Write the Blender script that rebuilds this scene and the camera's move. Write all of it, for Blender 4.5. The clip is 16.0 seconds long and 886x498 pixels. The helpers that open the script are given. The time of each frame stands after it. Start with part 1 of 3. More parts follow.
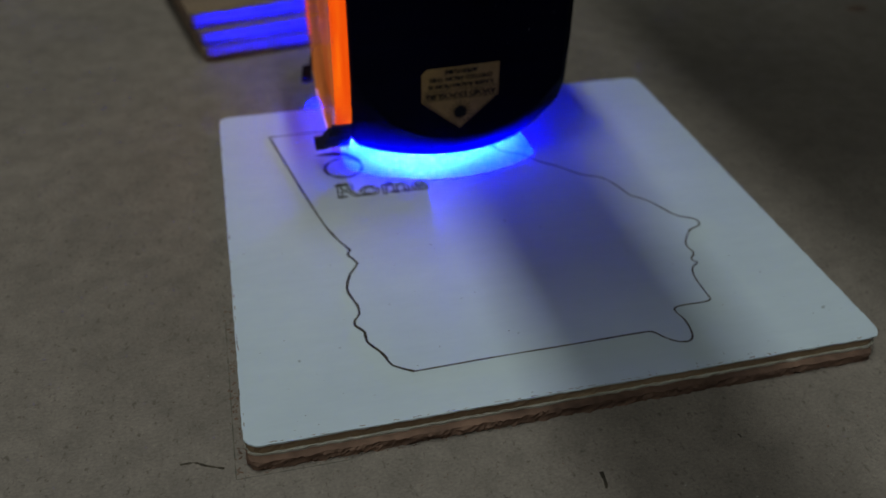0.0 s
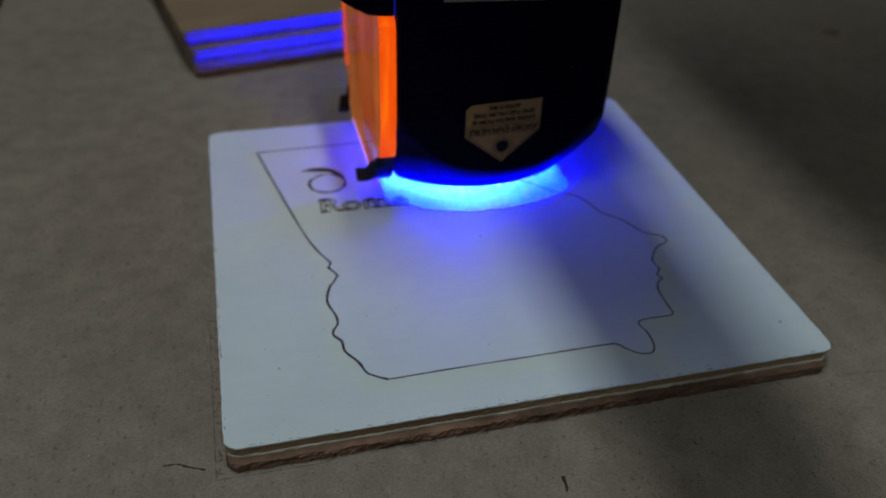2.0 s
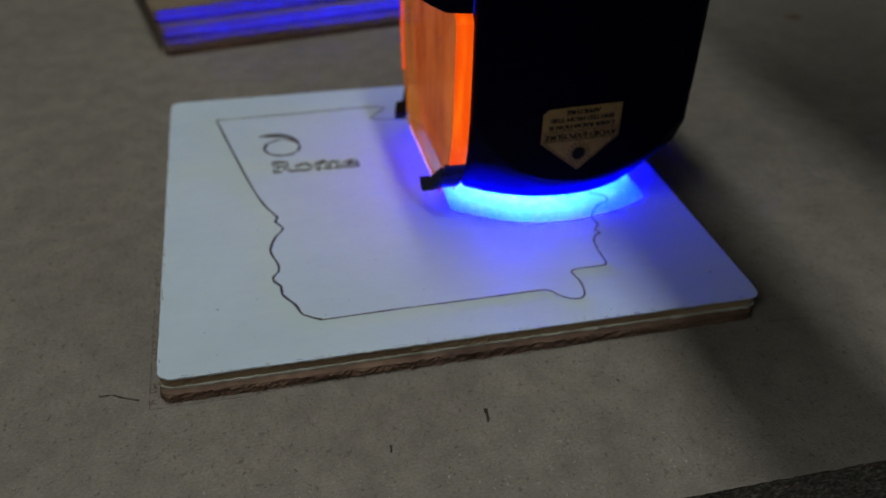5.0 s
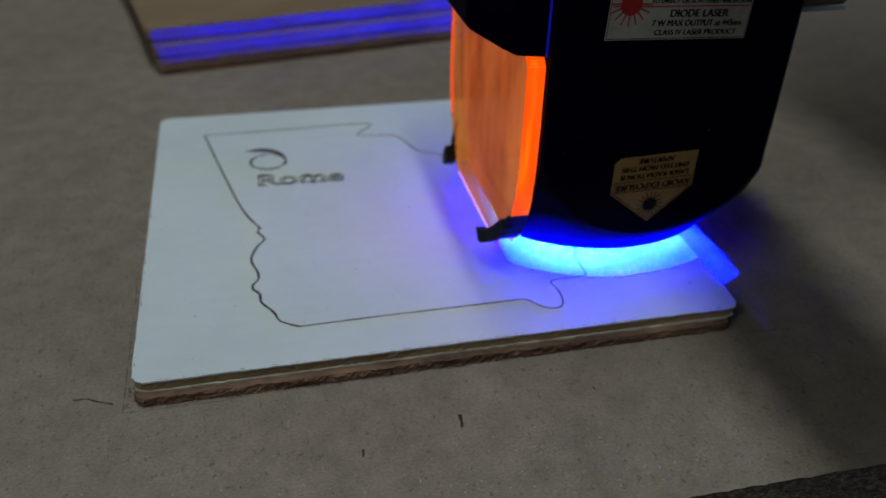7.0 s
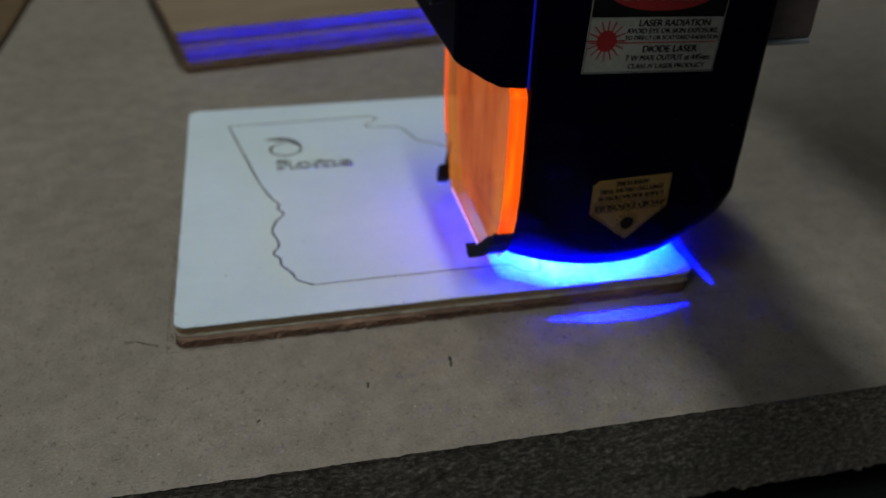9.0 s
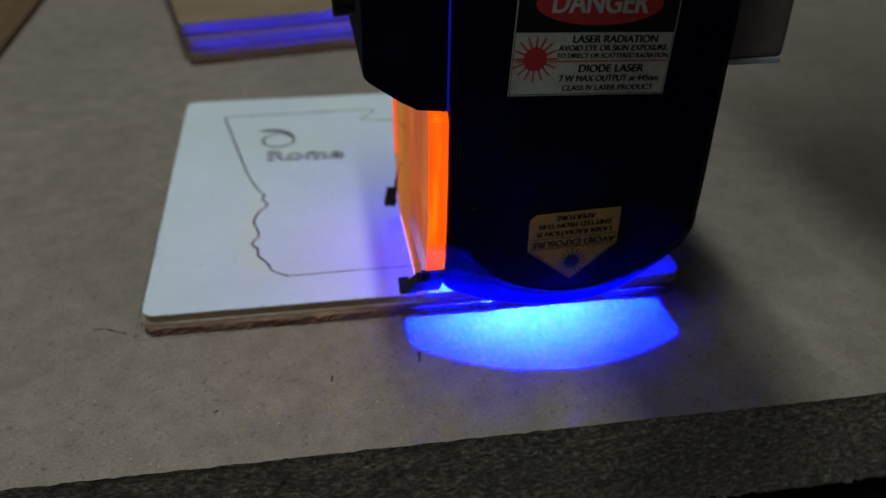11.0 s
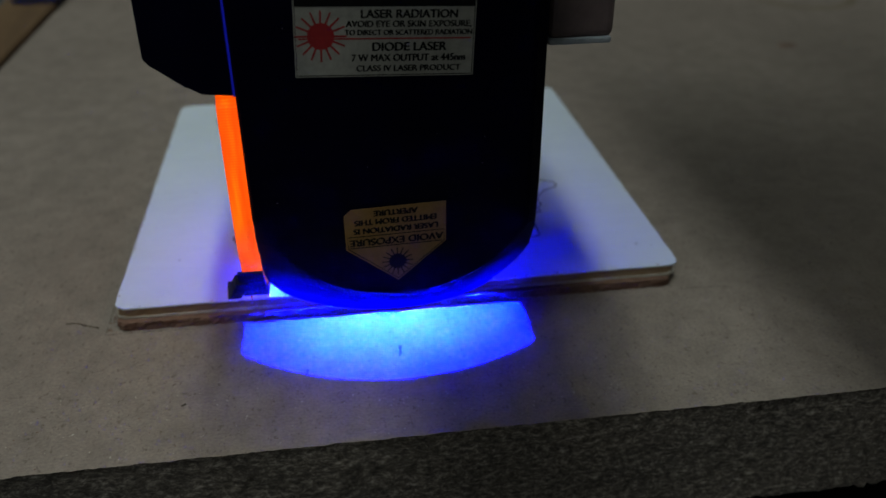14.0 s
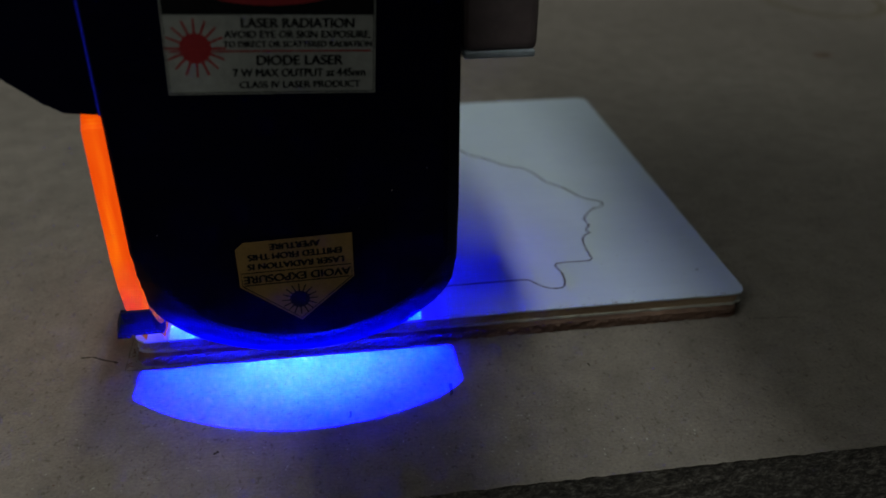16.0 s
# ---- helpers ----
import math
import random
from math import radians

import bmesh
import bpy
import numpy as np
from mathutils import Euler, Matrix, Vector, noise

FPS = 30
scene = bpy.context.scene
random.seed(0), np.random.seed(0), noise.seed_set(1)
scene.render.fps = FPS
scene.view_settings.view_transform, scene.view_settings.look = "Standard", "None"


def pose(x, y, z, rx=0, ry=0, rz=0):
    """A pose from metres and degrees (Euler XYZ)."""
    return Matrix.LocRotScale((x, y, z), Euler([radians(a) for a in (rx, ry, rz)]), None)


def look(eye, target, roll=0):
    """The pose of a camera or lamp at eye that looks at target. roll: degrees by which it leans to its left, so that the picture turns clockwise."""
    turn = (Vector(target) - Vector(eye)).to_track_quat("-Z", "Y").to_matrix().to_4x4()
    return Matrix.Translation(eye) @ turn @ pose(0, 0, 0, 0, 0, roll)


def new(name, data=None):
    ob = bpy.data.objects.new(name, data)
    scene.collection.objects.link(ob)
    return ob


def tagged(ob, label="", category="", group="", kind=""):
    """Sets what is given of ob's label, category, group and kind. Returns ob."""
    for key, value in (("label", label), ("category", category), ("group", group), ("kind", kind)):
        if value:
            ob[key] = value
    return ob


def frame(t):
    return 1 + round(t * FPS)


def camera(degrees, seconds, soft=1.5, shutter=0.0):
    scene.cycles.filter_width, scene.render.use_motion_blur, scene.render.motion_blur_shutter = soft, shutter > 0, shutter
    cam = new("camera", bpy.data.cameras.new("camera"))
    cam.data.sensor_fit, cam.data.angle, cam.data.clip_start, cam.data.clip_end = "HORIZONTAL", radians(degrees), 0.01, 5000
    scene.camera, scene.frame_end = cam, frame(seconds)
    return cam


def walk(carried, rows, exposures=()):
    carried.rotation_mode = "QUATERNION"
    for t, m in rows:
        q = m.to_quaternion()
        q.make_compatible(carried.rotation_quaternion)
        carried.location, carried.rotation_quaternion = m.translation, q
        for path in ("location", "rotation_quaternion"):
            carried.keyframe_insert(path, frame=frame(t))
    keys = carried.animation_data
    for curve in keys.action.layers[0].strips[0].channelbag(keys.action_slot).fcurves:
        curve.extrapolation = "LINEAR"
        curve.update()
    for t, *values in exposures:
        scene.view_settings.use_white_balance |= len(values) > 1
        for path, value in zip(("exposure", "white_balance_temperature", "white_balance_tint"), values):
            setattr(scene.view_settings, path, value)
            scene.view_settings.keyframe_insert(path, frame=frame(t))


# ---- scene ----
cam = camera(55.38, 16.0, soft=1.6)
cam.data.dof.use_dof, cam.data.dof.focus_distance, cam.data.dof.aperture_fstop = True, 0.178, 14.0
walk(cam, [
    (0.0, look((0.0103, -0.1180, 0.1416), (0.0504, 0.0364, 0.0210), 1.11)),
    (0.5, look((0.0144, -0.1225, 0.1440), (0.0542, 0.0323, 0.0238), 1.21)),
    (1.0, look((0.0154, -0.1244, 0.1454), (0.0562, 0.0306, 0.0257), 1.65)),
    (1.5, look((0.0149, -0.1258, 0.1436), (0.0558, 0.0297, 0.0247), 1.78)),
    (2.0, look((0.0132, -0.1265, 0.1487), (0.0548, 0.0291, 0.0300), 1.94)),
    (2.5, look((0.0138, -0.1283, 0.1492), (0.0551, 0.0277, 0.0311), 1.87)),
    (3.0, look((0.0180, -0.1321, 0.1478), (0.0593, 0.0239, 0.0298), 1.95)),
    (3.5, look((0.0206, -0.1375, 0.1473), (0.0618, 0.0192, 0.0302), 1.91)),
    (6.0, look((0.0320, -0.1483, 0.1352), (0.0718, 0.0118, 0.0221), 1.70)),
    (6.5, look((0.0334, -0.1499, 0.1354), (0.0744, 0.0117, 0.0250), 2.17)),
    (7.0, look((0.0328, -0.1516, 0.1345), (0.0732, 0.0111, 0.0254), 1.79)),
    (7.5, look((0.0329, -0.1532, 0.1413), (0.0736, 0.0098, 0.0327), 1.85)),
    (8.0, look((0.0310, -0.1585, 0.1368), (0.0715, 0.0046, 0.0283), 1.85)),
    (8.5, look((0.0277, -0.1765, 0.1418), (0.0669, -0.0131, 0.0334), 1.31)),
    (9.0, look((0.0284, -0.1865, 0.1459), (0.0672, -0.0230, 0.0376), 1.72)),
    (11.5, look((0.0553, -0.1868, 0.1397), (0.0826, -0.0205, 0.0321), 1.01)),
    (12.0, look((0.0638, -0.1902, 0.1372), (0.0899, -0.0227, 0.0312), 0.92)),
    (12.5, look((0.0672, -0.1901, 0.1306), (0.0921, -0.0213, 0.0262), 0.37)),
    (13.0, look((0.0665, -0.1874, 0.1251), (0.0907, -0.0177, 0.0219), 0.03)),
    (13.5, look((0.0631, -0.1879, 0.1289), (0.0874, -0.0180, 0.0261), -0.08)),
    (14.0, look((0.0583, -0.1859, 0.1273), (0.0822, -0.0155, 0.0253), -0.26)),
    (14.5, look((0.0561, -0.1837, 0.1284), (0.0800, -0.0128, 0.0273), -0.32)),
    (15.0, look((0.0561, -0.1784, 0.1268), (0.0795, -0.0074, 0.0259), -0.39)),
    (15.5, look((0.0504, -0.1711, 0.1260), (0.0745, -0.0011, 0.0234), -0.08)),
    (16.0, look((0.0466, -0.1655, 0.1224), (0.0727, 0.0052, 0.0216), 0.31)),
], exposures=[(0.0, -0.2), (3.5, -0.1), (6.0, 0.0), (7.5, 0.15), (9.0, 0.28), (11.5, 0.33), (12.5, 0.24), (14.5, 0.02), (16.0, -0.20)])

# ---- light: one long overhead workshop tube, an added fill lamp, walls bounce the rest ----
scene.view_settings.exposure = 0.0
world = bpy.data.worlds.new("world")
scene.world = world
world.use_nodes = True
world.node_tree.nodes["Background"].inputs[0].default_value = (0.55, 0.62, 0.70, 1)
world.node_tree.nodes["Background"].inputs[1].default_value = 0.02


def area_lamp(name, at, target, sx, sy, watts, colour):
    data = bpy.data.lights.new(name, "AREA")
    data.shape, data.size, data.size_y, data.energy, data.color = "RECTANGLE", sx, sy, watts, colour
    ob = new(name, data)
    ob.matrix_world = look(at, target)
    return ob


area_lamp("tube_light", (-0.01, 0.0, 1.72), (-0.01, 0.0001, 0.0), 0.11, 1.4, 11.2, (0.84, 1.0, 0.99))
# fill lamp added at the left to brighten the shaded sides
area_lamp("left_fill_light", (-1.35, -0.8, 1.45), (0.05, 0.05, 0.0), 0.9, 0.7, 5.3, (0.84, 1.0, 0.99))


# ---- materials ----
def nodes_of(name):
    m = bpy.data.materials.new(name)
    m.use_nodes = True
    nt = m.node_tree
    return m, nt, nt.nodes["Principled BSDF"]


def link(nt, a, b):
    nt.links.new(a, b)


def noise_node(nt, scale, detail=6.0, rough=0.6, stretch=(1, 1, 1)):
    tc = nt.nodes.new("ShaderNodeTexCoord")
    mp = nt.nodes.new("ShaderNodeMapping")
    mp.inputs["Scale"].default_value = stretch
    n = nt.nodes.new("ShaderNodeTexNoise")
    n.inputs["Scale"].default_value, n.inputs["Detail"].default_value, n.inputs["Roughness"].default_value = scale, detail, rough
    link(nt, tc.outputs["Object"], mp.inputs["Vector"])
    link(nt, mp.outputs["Vector"], n.inputs["Vector"])
    return n


def ramp(nt, source, stops):
    r = nt.nodes.new("ShaderNodeValToRGB")
    while len(r.color_ramp.elements) < len(stops):
        r.color_ramp.elements.new(0.5)
    for e, (p, c) in zip(r.color_ramp.elements, stops):
        e.position, e.color = p, (*c, 1)
    link(nt, source, r.inputs["Fac"])
    return r


def mixed(nt, a, b, fac=None, value=0.5, mode="MIX"):
    m = nt.nodes.new("ShaderNodeMix")
    m.data_type, m.blend_type = "RGBA", mode
    m.inputs[0].default_value = value
    if fac is not None:
        link(nt, fac, m.inputs[0])
    for s, sock in ((a, m.inputs[6]), (b, m.inputs[7])):
        if isinstance(s, tuple):
            sock.default_value = (*s, 1)
        else:
            link(nt, s, sock)
    return m.outputs[2]


def bump(nt, bsdf, height, strength, distance):
    b = nt.nodes.new("ShaderNodeBump")
    b.inputs["Strength"].default_value, b.inputs["Distance"].default_value = strength, distance
    link(nt, height, b.inputs["Height"])
    link(nt, b.outputs["Normal"], bsdf.inputs["Normal"])


def surface(name, dark, light, scale, rough=0.7, stretch=(1, 1, 1), metal=0.0, fine=6.0, bump_by=0.3, bump_dist=0.0002, spread=(0.3, 0.7), gloss=0.5):
    """A two-scale mottled surface: broad patches under a fine grain."""
    m, nt, b = nodes_of(name)
    broad = noise_node(nt, scale, 4.0, 0.55, stretch)
    grain = noise_node(nt, scale * fine, 8.0, 0.7, stretch)
    c = ramp(nt, broad.outputs["Fac"], [(spread[0], dark), (spread[1], light)])
    g = ramp(nt, grain.outputs["Fac"], [(0.3, (0.78, 0.78, 0.78)), (0.7, (1.12, 1.12, 1.12))])
    link(nt, mixed(nt, c.outputs["Color"], g.outputs["Color"], value=1.0, mode="MULTIPLY"), b.inputs["Base Color"])
    b.inputs["Roughness"].default_value, b.inputs["Metallic"].default_value, b.inputs["Specular IOR Level"].default_value = rough, metal, gloss
    bump(nt, b, grain.outputs["Fac"], bump_by, bump_dist)
    return m


def mdf_top():
    m, nt, b = nodes_of("mdf_top")
    broad = noise_node(nt, 9.0, 5.0, 0.6)
    mid = noise_node(nt, 110.0, 4.0, 0.7)
    fibre = noise_node(nt, 1100.0, 5.0, 0.75, (1, 1.4, 1))
    speck = noise_node(nt, 420.0, 3.0, 0.75, (1.6, 1, 1))
    base = ramp(nt, broad.outputs["Fac"], [(0.3, (0.214, 0.164, 0.134)), (0.7, (0.297, 0.230, 0.190))])
    m1 = ramp(nt, mid.outputs["Fac"], [(0.35, (0.84, 0.84, 0.83)), (0.65, (1.12, 1.12, 1.11))])
    m2 = ramp(nt, fibre.outputs["Fac"], [(0.36, (0.80, 0.79, 0.78)), (0.62, (1.13, 1.13, 1.12))])
    dark = ramp(nt, speck.outputs["Fac"], [(0.0, (0.36, 0.33, 0.30)), (0.34, (0.60, 0.57, 0.54)), (0.41, (1, 1, 1))])
    pale = ramp(nt, speck.outputs["Fac"], [(0.65, (1, 1, 1)), (0.74, (1.35, 1.35, 1.3))])
    c = mixed(nt, base.outputs["Color"], m1.outputs["Color"], value=1.0, mode="MULTIPLY")
    for other in (m2, dark, pale):
        c = mixed(nt, c, other.outputs["Color"], value=1.0, mode="MULTIPLY")
    link(nt, c, b.inputs["Base Color"])
    b.inputs["Roughness"].default_value = 0.62
    bump(nt, b, fibre.outputs["Fac"], 0.6, 0.0004)
    return m


def mdf_cut():
    m, nt, b = nodes_of("mdf_cut_edge")
    a = noise_node(nt, 820.0, 8.0, 0.85, (0.6, 1, 1.2))
    c = noise_node(nt, 45.0, 4.0, 0.6)
    r1 = ramp(nt, a.outputs["Fac"], [(0.38, (0.045, 0.033, 0.027)), (0.51, (0.20, 0.155, 0.127)), (0.64, (0.72, 0.60, 0.51))])
    r2 = ramp(nt, c.outputs["Fac"], [(0.3, (0.75, 0.75, 0.75)), (0.7, (1.15, 1.13, 1.1))])
    link(nt, mixed(nt, r1.outputs["Color"], r2.outputs["Color"], value=1.0, mode="MULTIPLY"), b.inputs["Base Color"])
    b.inputs["Roughness"].default_value = 0.9
    bump(nt, b, a.outputs["Fac"], 0.9, 0.0008)
    return m


def white_paint():
    m, nt, b = nodes_of("white_plywood_face")
    broad = noise_node(nt, 18.0, 4.0, 0.55)
    grain = noise_node(nt, 260.0, 6.0, 0.7, (0.35, 1.6, 1))
    speck = noise_node(nt, 300.0, 2.0, 0.6)
    base = ramp(nt, broad.outputs["Fac"], [(0.3, (0.62, 0.66, 0.69)), (0.7, (0.71, 0.745, 0.775))])
    g = ramp(nt, grain.outputs["Fac"], [(0.3, (0.97, 0.97, 0.97)), (0.7, (1.02, 1.02, 1.02))])
    s = ramp(nt, speck.outputs["Fac"], [(0.0, (0.35, 0.33, 0.3)), (0.205, (0.6, 0.58, 0.55)), (0.235, (1, 1, 1))])
    c = mixed(nt, base.outputs["Color"], g.outputs["Color"], value=1.0, mode="MULTIPLY")
    link(nt, mixed(nt, c, s.outputs["Color"], value=1.0, mode="MULTIPLY"), b.inputs["Base Color"])
    b.inputs["Roughness"].default_value = 0.55
    bump(nt, b, grain.outputs["Fac"], 0.12, 0.0001)
    return m


def glow(name, colour, strength):
    m, nt, b = nodes_of(name)
    b.inputs["Base Color"].default_value = (0.02, 0.02, 0.02, 1)
    b.inputs["Emission Color"].default_value = (*colour, 1)
    b.inputs["Emission Strength"].default_value = strength
    return m


def acrylic():
    """Orange laser-safe sheet: lets orange through; its slight laser fluorescence is put in as emission."""
    m, nt, b = nodes_of("orange_acrylic")
    out = nt.nodes["Material Output"]
    clear = nt.nodes.new("ShaderNodeBsdfTransparent")
    clear.inputs["Color"].default_value = (0.44, 0.15, 0.0003, 1)
    smear = noise_node(nt, 38.0, 4.0, 0.6, (1, 1, 0.5))
    e = nt.nodes.new("ShaderNodeEmission")
    er = ramp(nt, smear.outputs["Fac"], [(0.36, (0.46, 0.105, 0.030)), (0.52, (0.80, 0.22, 0.062)), (0.66, (1.10, 0.30, 0.06))])
    link(nt, er.outputs["Color"], e.inputs["Color"])
    e.inputs["Strength"].default_value = 0.34
    gl = nt.nodes.new("ShaderNodeBsdfGlossy")
    gl.inputs["Roughness"].default_value = 0.12
    gl.inputs["Color"].default_value = (0.9, 0.8, 0.7, 1)
    add = nt.nodes.new("ShaderNodeAddShader")
    link(nt, clear.outputs[0], add.inputs[0])
    link(nt, e.outputs[0], add.inputs[1])
    mx = nt.nodes.new("ShaderNodeMixShader")
    mx.inputs[0].default_value = 0.04
    link(nt, add.outputs[0], mx.inputs[1])
    link(nt, gl.outputs[0], mx.inputs[2])
    link(nt, mx.outputs[0], out.inputs["Surface"])
    return m


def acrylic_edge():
    """The sheet's cut edge: laser-lit glow put in as emission, in fine machined bands."""
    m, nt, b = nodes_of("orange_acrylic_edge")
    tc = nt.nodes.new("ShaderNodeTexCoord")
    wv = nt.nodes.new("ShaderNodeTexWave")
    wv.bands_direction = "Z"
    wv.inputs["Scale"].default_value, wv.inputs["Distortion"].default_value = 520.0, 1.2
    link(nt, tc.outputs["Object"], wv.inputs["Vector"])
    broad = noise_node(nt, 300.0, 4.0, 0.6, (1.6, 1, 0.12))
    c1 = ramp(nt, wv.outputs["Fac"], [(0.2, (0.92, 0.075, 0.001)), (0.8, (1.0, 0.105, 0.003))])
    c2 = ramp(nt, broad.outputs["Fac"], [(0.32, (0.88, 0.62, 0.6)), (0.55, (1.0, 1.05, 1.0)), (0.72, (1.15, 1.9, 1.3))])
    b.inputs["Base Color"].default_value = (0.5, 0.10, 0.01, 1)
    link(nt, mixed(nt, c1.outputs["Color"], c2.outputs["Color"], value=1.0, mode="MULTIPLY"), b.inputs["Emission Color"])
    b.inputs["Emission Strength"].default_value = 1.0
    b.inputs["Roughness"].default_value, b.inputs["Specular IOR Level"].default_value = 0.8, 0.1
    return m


def lit_skirt():
    """Blue laser light on the lower hood painted as colour, fading to black upwards."""
    m, nt, b = nodes_of("skirt_laser_glow_fade")
    fade = nt.nodes.new("ShaderNodeAttribute")
    fade.attribute_name = "glow_fade"
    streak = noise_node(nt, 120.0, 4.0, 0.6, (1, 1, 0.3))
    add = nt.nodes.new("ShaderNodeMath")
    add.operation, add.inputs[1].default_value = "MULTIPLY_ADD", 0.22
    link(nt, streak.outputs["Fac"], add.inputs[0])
    link(nt, fade.outputs["Fac"], add.inputs[2])
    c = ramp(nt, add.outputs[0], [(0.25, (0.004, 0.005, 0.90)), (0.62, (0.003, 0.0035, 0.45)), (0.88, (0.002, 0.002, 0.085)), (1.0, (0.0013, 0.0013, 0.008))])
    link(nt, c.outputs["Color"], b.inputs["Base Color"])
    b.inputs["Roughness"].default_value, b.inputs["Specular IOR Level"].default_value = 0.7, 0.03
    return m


MDF = mdf_top()
MDF_CUT = mdf_cut()
WHITE = white_paint()
PLY = surface("plywood_edge_tan", (0.20, 0.112, 0.060), (0.43, 0.285, 0.170), 60, 0.8, (0.4, 0.4, 3), fine=5, bump_by=0.6)
GLUE = surface("plywood_glue_line", (0.42, 0.36, 0.29), (0.62, 0.56, 0.48), 90, 0.7, fine=4)
PLYD = surface("plywood_edge_brown", (0.085, 0.040, 0.026), (0.27, 0.145, 0.095), 110, 0.85, (0.6, 0.6, 2), fine=4, bump_by=0.9, bump_dist=0.0004)
BURN = surface("burnt_engraving", (0.030, 0.020, 0.012), (0.085, 0.060, 0.036), 300, 0.9)
BOARD = surface("bare_plywood_face", (0.215, 0.132, 0.080), (0.285, 0.185, 0.118), 14, 0.7, (0.3, 1.5, 1))
BLACK = surface("black_printed_plastic", (0.0011, 0.0011, 0.0080), (0.0016, 0.0016, 0.0115), 60, 0.6, (0.2, 0.2, 6), bump_by=0.15, gloss=0.03)
SKIRT = lit_skirt()
INNER = surface("black_plastic_inside", (0.026, 0.026, 0.030), (0.036, 0.036, 0.040), 60, 0.9, gloss=0.0)
CLIP = surface("black_clip_plastic", (0.006, 0.006, 0.006), (0.012, 0.012, 0.012), 200, 0.7, gloss=0.15)
ALU = surface("brown_anodised_plate", (0.155, 0.100, 0.098), (0.20, 0.135, 0.130), 40, 0.4)
BEVEL_LIGHT = surface("lit_bevel_tone", (0.38, 0.39, 0.43), (0.50, 0.51, 0.55), 60, 0.45, gloss=0.6)
RAILWOOD = surface("brown_wood_rail", (0.10, 0.052, 0.022), (0.18, 0.10, 0.045), 22, 0.6, (4, 0.5, 1))
STEEL = surface("grey_machine_steel", (0.10, 0.105, 0.11), (0.16, 0.165, 0.17), 20, 0.45, metal=0.6)
DARK = surface("dark_frame_paint", (0.006, 0.006, 0.007), (0.012, 0.012, 0.013), 30, 0.6)
WALLP = surface("workshop_wall_paint", (0.42, 0.42, 0.40), (0.52, 0.52, 0.50), 2, 0.85)
CONCRETE = surface("workshop_concrete", (0.12, 0.115, 0.11), (0.18, 0.175, 0.165), 3, 0.8)
LABELW = surface("label_white", (0.32, 0.288, 0.250), (0.38, 0.345, 0.302), 90, 0.5)
LABELY = surface("label_yellow", (0.255, 0.132, 0.034), (0.32, 0.172, 0.050), 90, 0.45)
LABELR = surface("label_red", (0.30, 0.010, 0.012), (0.38, 0.016, 0.018), 90, 0.5)
INK = surface("label_black_ink", (0.006, 0.0055, 0.006), (0.010, 0.009, 0.010), 90, 0.6, gloss=0.1)
# paler copy of BURN: focus blur and brightness put into the colour
FAINT = surface("paled_engraving", (0.055, 0.040, 0.026), (0.135, 0.100, 0.066), 300, 0.9)
PENCIL = surface("pencil_mark", (0.09, 0.072, 0.055), (0.17, 0.135, 0.10), 400, 0.7, spread=(0.35, 0.6))
LASER = glow("laser_light", (0.0, 0.00035, 1.0), 5600000.0)
CORE = glow("patch_centre_fill", (0.019, 0.060, 1.0), 700000.0)
SPOT = glow("laser_spot_light", (0.001, 0.005, 1.0), 245000.0)
SEAM = glow("seam_leak_glow", (0.004, 0.010, 1.0), 0.16)
PINK = glow("bottom_edge_scatter_glow", (0.62, 0.42, 1.0), 1.3)
ACRYLIC = acrylic()
ACRYLIC_EDGE = acrylic_edge()


# ---- mesh helpers; lengths below in millimetres ----
MM = 0.001


def part(name, bm, material, parent=None, label="", smooth=False):
    me = bpy.data.meshes.new(name)
    bmesh.ops.recalc_face_normals(bm, faces=bm.faces)
    for v in bm.verts:
        v.co *= MM
    for f in bm.faces:
        f.smooth = smooth
    bm.to_mesh(me)
    bm.free()
    me.materials.append(material)
    ob = new(name, me)
    if parent is not None:
        ob.parent = parent
    if label:
        tagged(ob, label)
    return ob


def thing(name, label, category, at=(0, 0, 0), group="", kind=""):
    ob = new(name)
    ob.empty_display_size = 0.01
    ob.location = at
    return tagged(ob, label, category, group, kind)


def box(x0, x1, y0, y1, z0, z1, bevel=0.0, seg=2):
    bm = bmesh.new()
    bmesh.ops.create_cube(bm, size=1)
    for v in bm.verts:
        v.co = Vector(((x0 + x1) / 2 + v.co.x * (x1 - x0), (y0 + y1) / 2 + v.co.y * (y1 - y0), (z0 + z1) / 2 + v.co.z * (z1 - z0)))
    if bevel:
        bmesh.ops.bevel(bm, geom=bm.edges[:], offset=bevel, segments=seg, affect="EDGES", profile=0.5)
    return bm


def prism(outline, z0, z1, bevel=0.0):
    """An upright slab over a plan outline."""
    bm = bmesh.new()
    low = [bm.verts.new((x, y, z0)) for x, y in outline]
    top = [bm.verts.new((x, y, z1)) for x, y in outline]
    n = len(outline)
    bm.faces.new(low[::-1])
    f = bm.faces.new(top)
    for i in range(n):
        bm.faces.new((low[i], low[(i + 1) % n], top[(i + 1) % n], top[i]))
    if bevel:
        bmesh.ops.bevel(bm, geom=list(f.edges), offset=bevel, segments=2, affect="EDGES", profile=0.5)
    return bm


